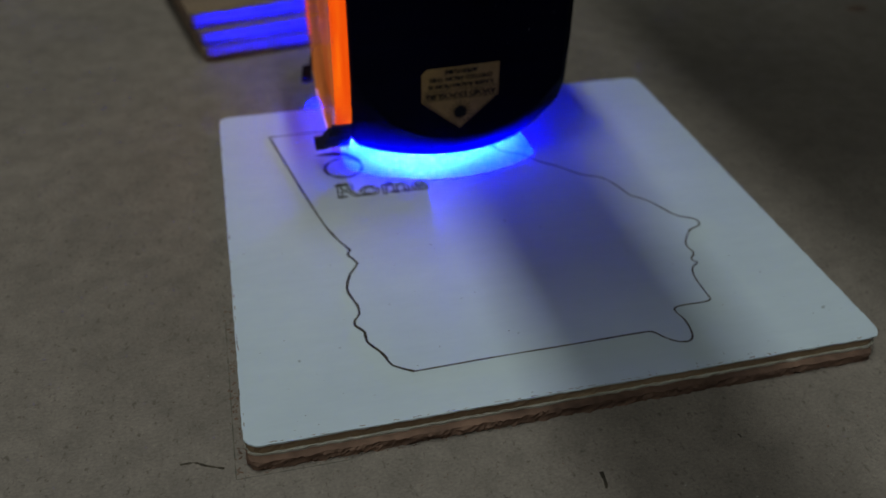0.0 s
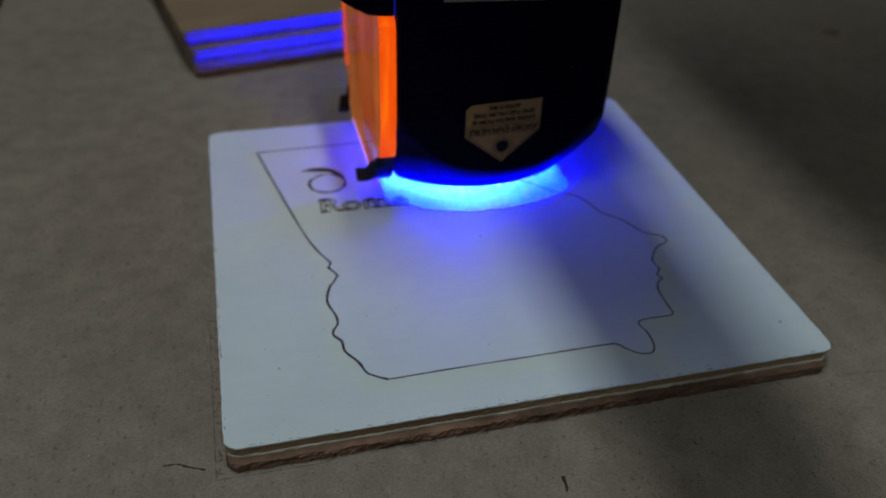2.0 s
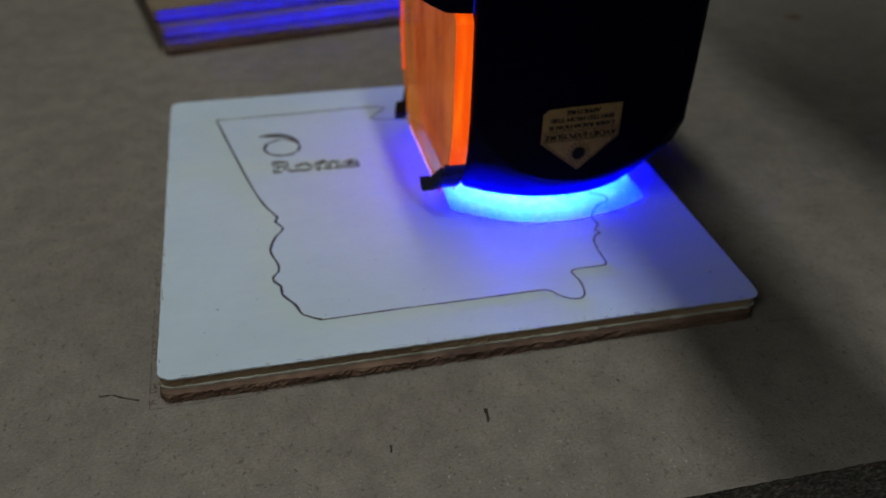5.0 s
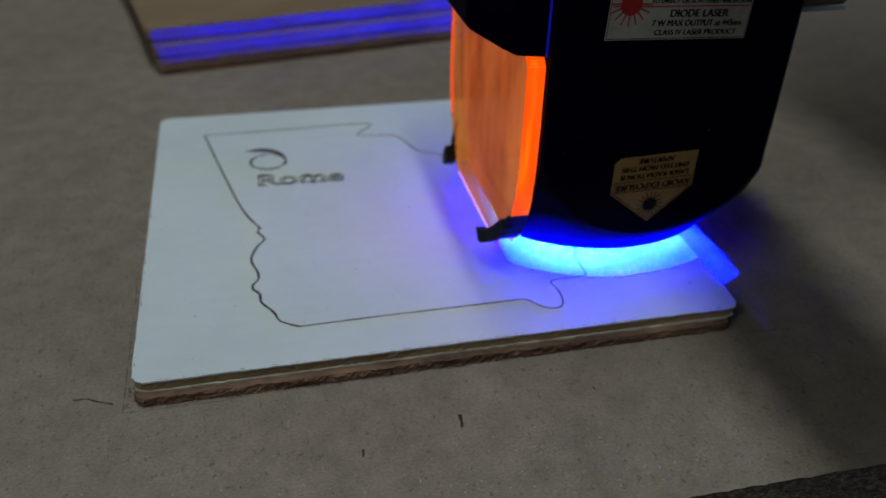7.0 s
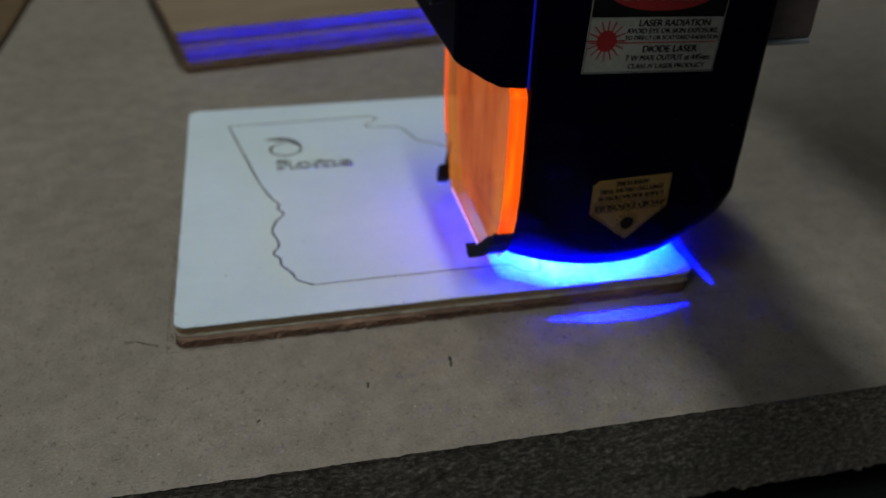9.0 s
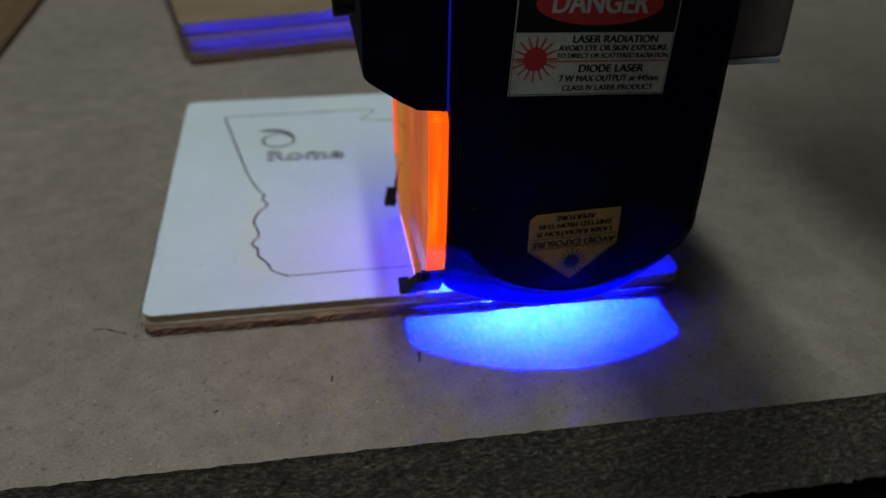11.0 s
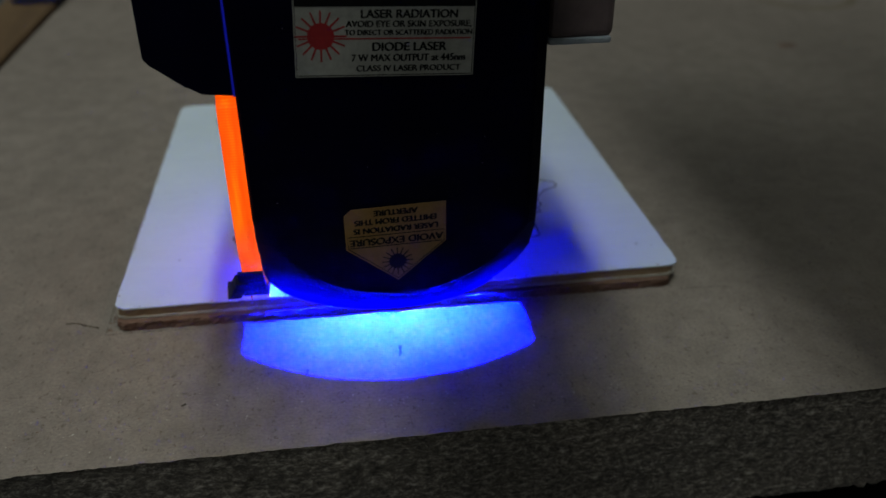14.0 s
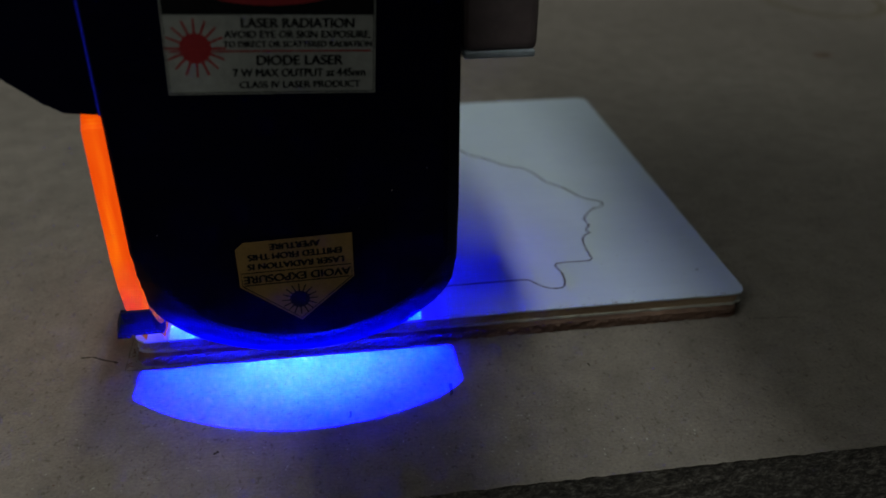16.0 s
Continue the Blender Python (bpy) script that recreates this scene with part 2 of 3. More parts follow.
def rounded(x0, x1, y0, y1, r, step=2.0, jitter=0.0, seed=1):
    """A rounded rectangle's outline, its edge slightly ragged."""
    rng = random.Random(seed)
    pts = []
    for cx, cy, a0 in ((x1 - r, y1 - r, 0), (x0 + r, y1 - r, 90), (x0 + r, y0 + r, 180), (x1 - r, y0 + r, 270)):
        for k in range(7):
            a = radians(a0 + 15 * k)
            pts.append((cx + r * math.cos(a), cy + r * math.sin(a)))
    out = []
    for i, p in enumerate(pts):
        q = pts[(i + 1) % len(pts)]
        d = math.hypot(q[0] - p[0], q[1] - p[1])
        k = max(1, int(d / step))
        for j in range(k):
            out.append((p[0] + (q[0] - p[0]) * j / k + rng.uniform(-jitter, jitter), p[1] + (q[1] - p[1]) * j / k + rng.uniform(-jitter, jitter)))
    return out


def ribbon(points, width, z0, z1, closed=False, seed=3, wobble=0.12):
    """A thin raised strip along a plan line, its width uneven."""
    rng = random.Random(seed)
    bm = bmesh.new()
    n = len(points)
    sides = []
    for i, (x, y) in enumerate(points):
        a = points[i - 1] if i or closed else points[0]
        b = points[(i + 1) % n] if i < n - 1 or closed else points[-1]
        d = Vector((b[0] - a[0], b[1] - a[1]))
        d = d.normalized() if d.length > 1e-6 else Vector((1, 0))
        w = width / 2 * (1 + rng.uniform(-wobble, wobble) * 2)
        nx, ny = -d.y * w, d.x * w
        sides.append([bm.verts.new((x + nx, y + ny, z0)), bm.verts.new((x + nx, y + ny, z1)), bm.verts.new((x - nx, y - ny, z1)), bm.verts.new((x - nx, y - ny, z0))])
    for i in range(n if closed else n - 1):
        a, b = sides[i], sides[(i + 1) % n]
        for k in range(3):
            bm.faces.new((a[k], a[k + 1], b[k + 1], b[k]))
    return bm


def smooth_line(points, per=4):
    """A curve through plan points."""
    out = []
    n = len(points)
    for i in range(n - 1):
        p0, p1, p2, p3 = points[max(i - 1, 0)], points[i], points[i + 1], points[min(i + 2, n - 1)]
        for k in range(per):
            t = k / per
            out.append(tuple(0.5 * (2 * b + (c - a) * t + (2 * a - 5 * b + 4 * c - d) * t * t + (3 * b - a - 3 * c + d) * t ** 3) for a, b, c, d in zip(p0, p1, p2, p3)))
    out.append(points[-1])
    return out


def text_mesh(body, size, bold=0.0, width=0.0, deep=0.03, outline=0.0):
    """Flat letters in the built-in font, in the xy plane; width fits the line to that many millimetres, bold thickens the strokes."""
    cu = bpy.data.curves.new("letters", "FONT")
    cu.body, cu.size, cu.align_x, cu.align_y, cu.extrude = body, size, "CENTER", "CENTER", deep
    if outline:
        cu.fill_mode, cu.bevel_depth, cu.bevel_resolution, cu.extrude = "NONE", outline, 0, 0.0
    ob = bpy.data.objects.new("letters", cu)
    scene.collection.objects.link(ob)
    dg = bpy.context.evaluated_depsgraph_get()
    dg.update()
    me = bpy.data.meshes.new_from_object(ob.evaluated_get(dg))
    bpy.data.objects.remove(ob)
    bm = bmesh.new()
    bm.from_mesh(me)
    xs = [v.co.x for v in bm.verts]
    if width and xs:
        k = width / (max(xs) - min(xs))
        for v in bm.verts:
            v.co.x *= k
    if bold:
        for k, (dx, dy) in enumerate(((bold, bold * 0.4), (-bold, -bold * 0.4))):
            extra = bmesh.new()
            extra.from_mesh(me)
            fit = width / (max(xs) - min(xs)) if width and xs else 1.0
            for v in extra.verts:
                v.co = Vector((v.co.x * fit + dx, v.co.y + dy, v.co.z + 0.004 * (k + 1)))
            joined = bpy.data.meshes.new("letters")
            extra.to_mesh(joined)
            extra.free()
            bm.from_mesh(joined)
            bpy.data.meshes.remove(joined)
    return bm


def onto(bm, m):
    bmesh.ops.transform(bm, matrix=m, verts=bm.verts)
    return bm


def mm_pose(x, y, z, rx=0, ry=0, rz=0):
    return Matrix.LocRotScale((x, y, z), Euler([radians(a) for a in (rx, ry, rz)]), None)


def ply_slab(outline, z0, z1, levels, jitter, seed):
    """A slab whose sawn side is rough in every direction."""
    rng = random.Random(seed)
    bm = bmesh.new()
    n = len(outline)
    cx, cy = sum(p[0] for p in outline) / n, sum(p[1] for p in outline) / n
    rows = []
    for j in range(levels + 1):
        row = []
        for k, (x, y) in enumerate(outline):
            d = Vector((x - cx, y - cy)).normalized()
            r = jitter * (noise.noise((x * 0.35, y * 0.35, j * 0.9 + seed)) + 0.8 * noise.noise((x * 1.3, y * 1.3, j * 1.7 + seed)) + rng.uniform(-0.35, 0.35))
            row.append(bm.verts.new((x + d.x * r, y + d.y * r, z0 + (z1 - z0) * j / levels)))
        rows.append(row)
    for a, b in zip(rows, rows[1:]):
        for k in range(n):
            bm.faces.new((a[k], a[(k + 1) % n], b[(k + 1) % n], b[k]))
    bm.faces.new(rows[0][::-1])
    bm.faces.new(rows[-1])
    return bm


# ---- room ----
def slab(name, dims, material, label, category):
    ob = part(name, box(*dims), material)
    return tagged(ob, label, category, kind="structure")


slab("floor", (-2600, 3000, -2400, 3400, -920, -900), CONCRETE, "grey concrete workshop floor", "floor")
slab("ceiling", (-2600, 3000, -2400, 3400, 1900, 1960), WALLP, "pale painted workshop ceiling", "ceiling")
slab("wall_north", (-2600, 3000, 3400, 3500, -900, 1900), WALLP, "pale painted workshop wall", "wall")
slab("wall_south", (-2600, 3000, -2500, -2400, -900, 1900), WALLP, "pale painted workshop wall", "wall")
slab("wall_west", (-2700, -2600, -2400, 3400, -900, 1900), WALLP, "pale painted workshop wall", "wall")
slab("wall_east", (3000, 3100, -2400, 3400, -900, 1900), WALLP, "pale painted workshop wall", "wall")

# ---- machine bed and spoilboard ----
bed = thing("machine_bed", "black painted steel machine bed under the spoilboard", "machine bed")
part("deck", box(-260, 620, -20, 900, -72, -33.0, 3), DARK, bed)
part("front_rail", box(-260, 620, -46, -22, -110, -50, 4), DARK, bed)
for lx in (-230, 540):
    for ly in (0, 820):
        part("leg", box(lx, lx + 60, ly, ly + 60, -900, -72, 3), DARK, bed)

board = thing("spoilboard", "grey-brown MDF spoilboard with a rough sawn front edge", "board")
X0, X1, Y0, Y1, T = -92, 520, -50.5, 760, 32.0
bm = bmesh.new()
rng = random.Random(5)
nx = 520
front = [(X0 + (X1 - X0) * i / nx, Y0 + 0.35 * noise.noise((i * 0.35, 0, 0)) + rng.uniform(-0.18, 0.18)) for i in range(nx + 1)]
top = [bm.verts.new((x, y, 0)) for x, y in front] + [bm.verts.new((X1, Y1, 0)), bm.verts.new((X0, Y1, 0))]
bm.faces.new(top)
part("panel_face", bm, MDF, board, "fine speckled MDF face")
bm = bmesh.new()
nz = 22
grid = []
for i, (x, y) in enumerate(front):
    col = []
    for j in range(nz + 1):
        z = -T * j / nz
        r = 0.0 if j == 0 else 0.7 * noise.noise((x * 0.5, z * 0.9, 3)) + 0.5 * noise.noise((x * 1.6, z * 2.1, 7)) + rng.uniform(-0.22, 0.22)
        zz = z + (rng.uniform(-0.5, 0.5) if j == nz else 0)
        col.append(bm.verts.new((x, (y if j == 0 else Y0 + 0.35 + r), zz)))
    grid.append(col)
for i in range(nx):
    for j in range(nz):
        bm.faces.new((grid[i][j], grid[i + 1][j], grid[i + 1][j + 1], grid[i][j + 1]))
part("cut_edge", bm, MDF_CUT, board, "dark fuzzy sawn MDF edge", smooth=True)
part("core", box(X0 + 0.3, X1 - 0.3, Y0 + 2.0, Y1 - 0.3, -T, -0.3), MDF_CUT, board)

# marks on the spoilboard
for pts, w in (([(-2.5, 46), (-2.4, 20), (-2.3, -3.0)], 0.32), ([(-2.3, -3.0), (9, -3.1), (21, -3.2)], 0.28), ([(150.8, -3.7), (162.4, -4.6)], 0.35)):
    part("pencil_line", ribbon(smooth_line(pts, 12), w * 0.7, -0.02, 0.02, wobble=0.4), PENCIL, board)
part("scratch", ribbon(smooth_line([(-13.4, 3.4), (-10.5, 3.3), (-8.2, 2.0), (-4.5, 0.4)], 6), 0.42, -0.02, 0.05, wobble=0.3), BURN, board)
for cx, cy, ln, ang, w in ((70.8, -20.2, 4.2, 80, 0.75), (48.1, -25.3, 2.2, 74, 0.5), (20.5, -33, 1.3, 30, 0.5), (104, -16, 1.1, 85, 0.4)):
    a = radians(ang)
    pts = [(cx + ln * (k - 0.5) * math.cos(a) + 0.15 * math.sin(5 * k), cy + ln * (k - 0.5) * math.sin(a)) for k in (0, 0.25, 0.5, 0.75, 1)]
    part("chip", ribbon(pts, w, -0.02, 0.06, wobble=0.45), BURN, board)
part("knot", prism([(285 + 5 * math.cos(k * 0.7), 198 + 3 * math.sin(k * 0.7)) for k in range(9)], -0.02, 0.03), PLYD, board)
part("ring_stain", ribbon([(341 + 32 * math.cos(k * 0.131), 302 + 42 * math.sin(k * 0.131)) for k in range(48)], 5, -0.02, 0.03, closed=True), surface("ring_stain", (0.17, 0.125, 0.08), (0.22, 0.165, 0.11), 40, 0.7), board)

# crumbs of sawdust and splinters by the plaque and over the board
def crumbs(name, spots, material, label, seed):
    rng = random.Random(seed)
    bm = bmesh.new()
    for x, y, r in spots:
        n = rng.randint(4, 6)
        a0 = rng.uniform(0, 6.28)
        st = rng.uniform(0.5, 2.4)
        ring = []
        for k in range(n):
            a = a0 + 6.283 * k / n
            px, py = r * st * math.cos(a), r * math.sin(a) * rng.uniform(0.6, 1.1)
            c, s = math.cos(a0), math.sin(a0)
            ring.append(bm.verts.new((x + c * px - s * py, y + s * px + c * py, -0.01)))
        tip = bm.verts.new((x, y, r * rng.uniform(0.4, 0.9)))
        for k in range(n):
            bm.faces.new((ring[k], ring[(k + 1) % n], tip))
    return tagged(part(name, bm, material), label, "sawdust", kind="stuff")


rng = random.Random(31)
near = [(rng.gauss(-1.6, 0.7), rng.uniform(-3, 52), rng.uniform(0.10, 0.34)) for _ in range(90)] + [(rng.uniform(-2, 60), rng.gauss(-2.0, 0.5), rng.uniform(0.08, 0.25)) for _ in range(60)]
crumbs("sawdust_dark", near + [(rng.uniform(-80, 260), rng.uniform(-49, 60), rng.uniform(0.08, 0.22)) for _ in range(260)] + [(rng.uniform(-75, 190), rng.uniform(-49, -8), rng.uniform(0.05, 0.17)) for _ in range(420)], PLYD, "fine dark brown sawdust crumbs on the spoilboard", 32)
crumbs("sawdust_pale", [(rng.uniform(-80, 260), rng.uniform(-49, 90), rng.uniform(0.06, 0.18)) for _ in range(120)] + [(rng.uniform(-70, 120), rng.uniform(-49, -25), rng.uniform(0.07, 0.2)) for _ in range(260)], GLUE, "fine pale fibre flecks on the spoilboard", 33)

# ---- side rail with clamp, beyond the spoilboard ----
rail = thing("side_rail", "brown wooden side rail beside the spoilboard", "rail")
part("rail_body", box(-124, -93, 60, 760, -40, 3, 1.5), RAILWOOD, rail)
clamp = thing("rail_clamp", "dark steel hold-down bracket on the wooden rail", "clamp")
part("foot", box(-116, -91, 326, 352, 3.1, 7, 1), DARK, clamp)
part("bolt", prism([(-104 + 4 * math.cos(k * math.pi / 3), 339 + 4 * math.sin(k * math.pi / 3)) for k in range(6)], 7, 11), STEEL, clamp)
side = thing("machine_side_plate", "grey steel side plate of the machine", "machine plate")
part("plate", box(-190, -125, 40, 800, -72, -6, 2), STEEL, side)

# ---- spare blanks behind ----
def blank(z, x, y, turn, seed):
    ob = thing("plywood_blank", "bare tan plywood blank stacked behind the engraved plaque", "board", (x * MM, y * MM, z * MM), group="stack of blanks")
    ob.rotation_euler = (0, 0, radians(turn))
    part("lower_ply", ply_slab(rounded(0.3, 149.7, 0.5, 143, 3.4, 1.6), 0.0, 2.3, 3, 0.4, seed), PLYD, ob)
    part("glue_line", prism(rounded(0.4, 149.6, 0.6, 143, 3.4, 4), 2.3, 2.7), GLUE, ob)
    part("upper_ply", ply_slab(rounded(0.2, 149.8, 0.3, 143, 3.4, 1.6), 2.7, 5.4, 3, 0.3, seed + 1), PLY, ob)
    part("face", prism(rounded(0, 150, 0, 143, 3.4, 2, 0.1, seed + 2), 5.4, 5.9), BOARD, ob)
    return ob


blank(0.0, -4.0, 199.0, 10.6, 11)
blank(5.9, -4.4, 200.4, 11.0, 21)
blank(11.8, -7.0, 203.9, 11.3, 31)

# ---- the engraved plaque ----
TOP = 5.5
PW, PD = 150.0, 142.8
plaque = thing("wooden_plaque", "square white-faced plywood plaque with engraved outline on the spoilboard", "plaque")
part("bottom_ply", ply_slab(rounded(0.2, PW - 2.4, -2.0, PD - 0.3, 3.2, 0.8), 0.0, 2.35, 4, 0.55, 2), PLYD, plaque, "rough dark brown bottom ply")
part("glue_line", prism(rounded(0.3, PW - 0.7, -0.2, PD - 0.3, 3.2, 2, 0.25, 3), 2.35, 2.85), GLUE, plaque, "pale glue line")
part("core_ply", ply_slab(rounded(0.35, PW - 1.0, 0.3, PD - 0.3, 3.2, 0.9), 2.85, TOP - 0.45, 3, 0.28, 4), PLY, plaque, "tan core ply with burnt edge")
part("face_ply", prism(rounded(0.0, PW, 0.0, PD, 3.4, 1.1, 0.11, 5), TOP - 0.45, TOP, 0.15), WHITE, plaque, "white painted face with small specks")

west = [(15.3, 126.4), (20.0, 103.0), (23.4, 86.5), (26.3, 73.8), (29.0, 65.9), (31.2, 61.3), (30.3, 59.2), (32.3, 55.1), (29.8, 51.3), (28.1, 45.8), (28.5, 42.4),
        (29.6, 38.6), (29.5, 35.3), (28.1, 33.3), (28.0, 31.2), (29.7, 28.8), (29.7, 25.3), (32.0, 21.6), (33.0, 19.4), (34.0, 16.4), (38.4, 13.5)]
south = [(38.4, 13.5), (55.0, 13.8), (75.0, 13.8), (93.0, 13.9), (96.4, 13.5), (98.2, 11.3), (100.8, 9.1), (103.8, 8.8), (105.4, 11.0), (105.9, 15.6), (105.1, 19.6), (107.4, 20.8), (114.3, 20.8), (115.9, 21.8)]
east = [(115.9, 21.8), (115.9, 27.5), (116.3, 31.6), (117.6, 34.3), (119.6, 35.8), (118.8, 37.4), (120.6, 40.0), (120.5, 44.2), (124.4, 49.5), (128.3, 51.4), (128.3, 54.5), (124.0, 57.2), (119.7, 65.2), (115.4, 69.6)]
north = [(115.4, 69.6), (113.1, 76.7), (110.4, 81.0), (105.7, 83.4), (100.0, 89.8), (95.5, 93.5), (91.9, 98.8), (85.7, 102.6), (81.0, 114.6), (75.0, 116.4), (69.0, 117.3), (68.0, 119.4), (72.5, 126.8), (45.0, 126.7), (15.3, 126.4)]
for line, w, soft, burn in ((west, 0.62, 2, BURN), (south, 0.44, 4, FAINT), (east, 0.46, 5, FAINT), (north, 0.50, 4, FAINT)):
    part("engraved_line", ribbon(smooth_line(line, soft), w, TOP - 0.01, TOP + 0.035), burn, plaque, "thin burnt outline groove")
fruit = [(35.8 + 5.7 * math.cos(k * 0.2618), 102.8 + 5.4 * math.sin(k * 0.2618)) for k in range(24)]
part("engraved_fruit", ribbon(fruit, 0.8, TOP - 0.01, TOP + 0.035, closed=True, wobble=0.3), BURN, plaque, "burnt ring of a small fruit drawing")
part("engraved_leaf", prism(smooth_line([(28.2, 111.6), (31.2, 112.6), (34.6, 112.8), (38.2, 111.2), (41.0, 107.6), (41.4, 105.0), (39.6, 107.4), (36.6, 109.6), (33.0, 110.4), (28.2, 111.6)], 4)[:-1], TOP - 0.01, TOP + 0.04), BURN, plaque, "burnt leaf of the fruit drawing")
part("engraved_word", onto(text_mesh("Rome", 10.5, width=27.0, outline=0.22), mm_pose(45.2, 89.3, TOP + 0.02, 0, 0, -2.0)), BURN, plaque, "the word Rome in burnt outline letters")

for x0, x1, y in ((31.6, 34.8, 86.9), (31.6, 34.4, 93.0), (37.6, 40.6, 86.6), (47.0, 49.3, 86.6), (50.0, 52.3, 86.4), (53.0, 55.3, 86.3), (46.6, 48.6, 91.6)):
    part("engraved_serif", ribbon([(x0, y), ((x0 + x1) / 2, y + 0.05), (x1, y - 0.05)], 0.75, TOP - 0.01, TOP + 0.03), BURN, plaque)

# worn paint along the plaque's edges and a few dark specks on its face
def flecks(spots, seed):
    rng = random.Random(seed)
    bm = bmesh.new()
    for x, y, rx, ry in spots:
        n, a0 = rng.randint(5, 7), rng.uniform(0, 6.28)
        bm.faces.new([bm.verts.new((x + rx * rng.uniform(0.6, 1.1) * math.cos(a0 + 6.283 * k / n), y + ry * rng.uniform(0.5, 1.1) * math.sin(a0 + 6.283 * k / n), TOP + 0.025)) for k in range(n)])
    return bm


rng = random.Random(51)
tagged(part("edge_wear", flecks([(rng.uniform(4, 146), rng.uniform(0.25, 0.6), rng.uniform(0.15, 0.8), rng.uniform(0.05, 0.16)) for _ in range(80)] + [(rng.uniform(0.25, 0.5), rng.uniform(4, 138), rng.uniform(0.08, 0.2), rng.uniform(0.3, 1.2)) for _ in range(24)], 52), PLY, plaque), "paint worn through to bare wood along the edges", kind="stuff")
tagged(part("dust_specks", flecks([(rng.uniform(3, 147), min(142, abs(rng.gauss(0, 45)) + 1), rng.uniform(0.08, 0.22), rng.uniform(0.08, 0.2)) for _ in range(70)], 53), PLYD, plaque), "fine brown dust specks on the white paint", kind="stuff")

# ---- laser head: origin at the burning point on the plaque's face, z from that face ----
head = thing("laser_head", "black diode laser head with orange window above the plaque", "laser engraver", (0.066, 0.127, 0.0055))


def level(z):
    """Front and back radius, left and right reach of the hood at a height."""
    zs = (5, 10, 15, 20, 29, 40, 200)
    return [float(np.interp(z, zs, v)) for v in ((40.0, 43.9, 47.6, 51.0, 54.5, 57, 57), (-25.2, -28.2, -28.5, -28.5, -28.5, -28.5, -28.5), (25.2, 31.6, 33.5, 34.4, 34.8, 35.0, 35.0))]


def reach(z, k, inset=0.0, count=256):
    """Distance of the hood's skin from its axis at a height, along the k-th direction."""
    radius, left, right = level(z)
    slope = math.tan(radians(2.0))
    a = 2 * math.pi * (k + 0.5) / count
    dx, dy = math.cos(a), math.sin(a)
    best = 200.0
    for cy in (9.0, -9.0):
        b = dy * -cy
        c = cy * cy - (radius - inset) ** 2
        best = min(best, -b + math.sqrt(b * b - c))
    for nxx, nyy, d in ((1, 0, right - inset - 2), (-1, 0, -left - inset + 2), (slope, -1, 37.6 - inset), (0, 1, 38.0 - inset),
                         (0.7071, -0.7071, 47.2 - inset), (0.9239, -0.3827, 43.7 - inset), (0.3827, -0.9239, 45.4 - inset), (0.7071, 0.7071, 47.2 - inset)):
        s = dx * nxx + dy * nyy
        if s > 1e-6:
            best = min(best, d / s)
    return 2 + dx * best, dy * best, best


def section(z, inset=0.0, count=256):
    """The hood's plan at a height: two wide arcs cut by the flat front, back and sides."""
    return [reach(z, k, inset, count)[:2] for k in range(count)]


def shell(heights, inset=0.0):
    """Skin over columns of heights, one column for each direction, open at the window."""
    bm = bmesh.new()
    n = len(heights)
    cols = [[bm.verts.new((*reach(z, k, inset, n)[:2], z)) for z in col] for k, col in enumerate(heights)]
    for i in range(n):
        for j in range(len(cols[0]) - 1):
            quad = (cols[i][j], cols[(i + 1) % n][j], cols[(i + 1) % n][j + 1], cols[i][j + 1])
            c = sum((v.co for v in quad), Vector()) / 4
            if c.x < -20 and abs(c.y) < float(np.interp(c.z, (8, 10, 16, 24, 32), (17, 21, 27, 32, 34))) and 7.0 < c.z < 61:
                continue
            bm.faces.new(quad)
    return bm, cols


# height at which the curved skirt meets the upright wall, direction by direction
N = 320
meet = []
for k in range(N):
    z = 23.0
    while z > 7.0 and reach(z, k, 0.0, N)[2] - reach(z - 0.2, k, 0.0, N)[2] < 0.03:
        z -= 0.2
    meet.append(z)
meet = [sum(meet[(k + d) % N] for d in range(-4, 5)) / 9 for k in range(N)]
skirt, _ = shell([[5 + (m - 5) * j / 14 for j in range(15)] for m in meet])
# painted blue glow fades from the rim (0) to the wall (1)
glow_fade = skirt.verts.layers.float.new("glow_fade")
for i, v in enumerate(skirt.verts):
    v[glow_fade] = (i % 15) / 14
part("hood_skirt", skirt, SKIRT, head, "hood skirt curving in, with blue laser glow painted into its colour", smooth=True)
bm, cols = shell([[m + (112 - m) * (j / 40) ** 1.3 for j in range(41)] for m in meet])
bm.faces.new([c[-1] for c in cols])
inner, _ = shell([[5 + 57 * j / 57 for j in range(58)] for _ in range(256)], 1.6)
part("hood", bm, BLACK, head, "black printed plastic hood")
part("hood_lining", inner, INNER, head)
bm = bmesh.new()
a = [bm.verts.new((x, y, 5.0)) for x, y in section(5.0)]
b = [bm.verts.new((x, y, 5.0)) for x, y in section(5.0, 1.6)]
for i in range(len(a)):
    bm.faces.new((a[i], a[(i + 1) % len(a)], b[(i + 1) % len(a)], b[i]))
# rim takes the painted laser blue at full strength
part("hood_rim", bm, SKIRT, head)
part("lens_plate", prism(section(62.0, 2.3), 60.5, 62.0), INNER, head)
part("lens_barrel", prism([(7 * math.cos(k * 0.3927), 7 * math.sin(k * 0.3927)) for k in range(16)], 26.6, 60.4), INNER, head)
# unseen ring added to dim the lens light towards the patch's edges
bm = bmesh.new()
loops = [[bm.verts.new((r * math.cos(k * 0.2618), r * math.sin(k * 0.2618), z)) for k in range(24)] for r, z in ((7.0, 26.6), (7.0, 23.6), (2.4, 23.6), (2.4, 26.6))]
for a, b in zip(loops, loops[1:]):
    for k in range(24):
        bm.faces.new((a[k], a[(k + 1) % 24], b[(k + 1) % 24], b[k]))
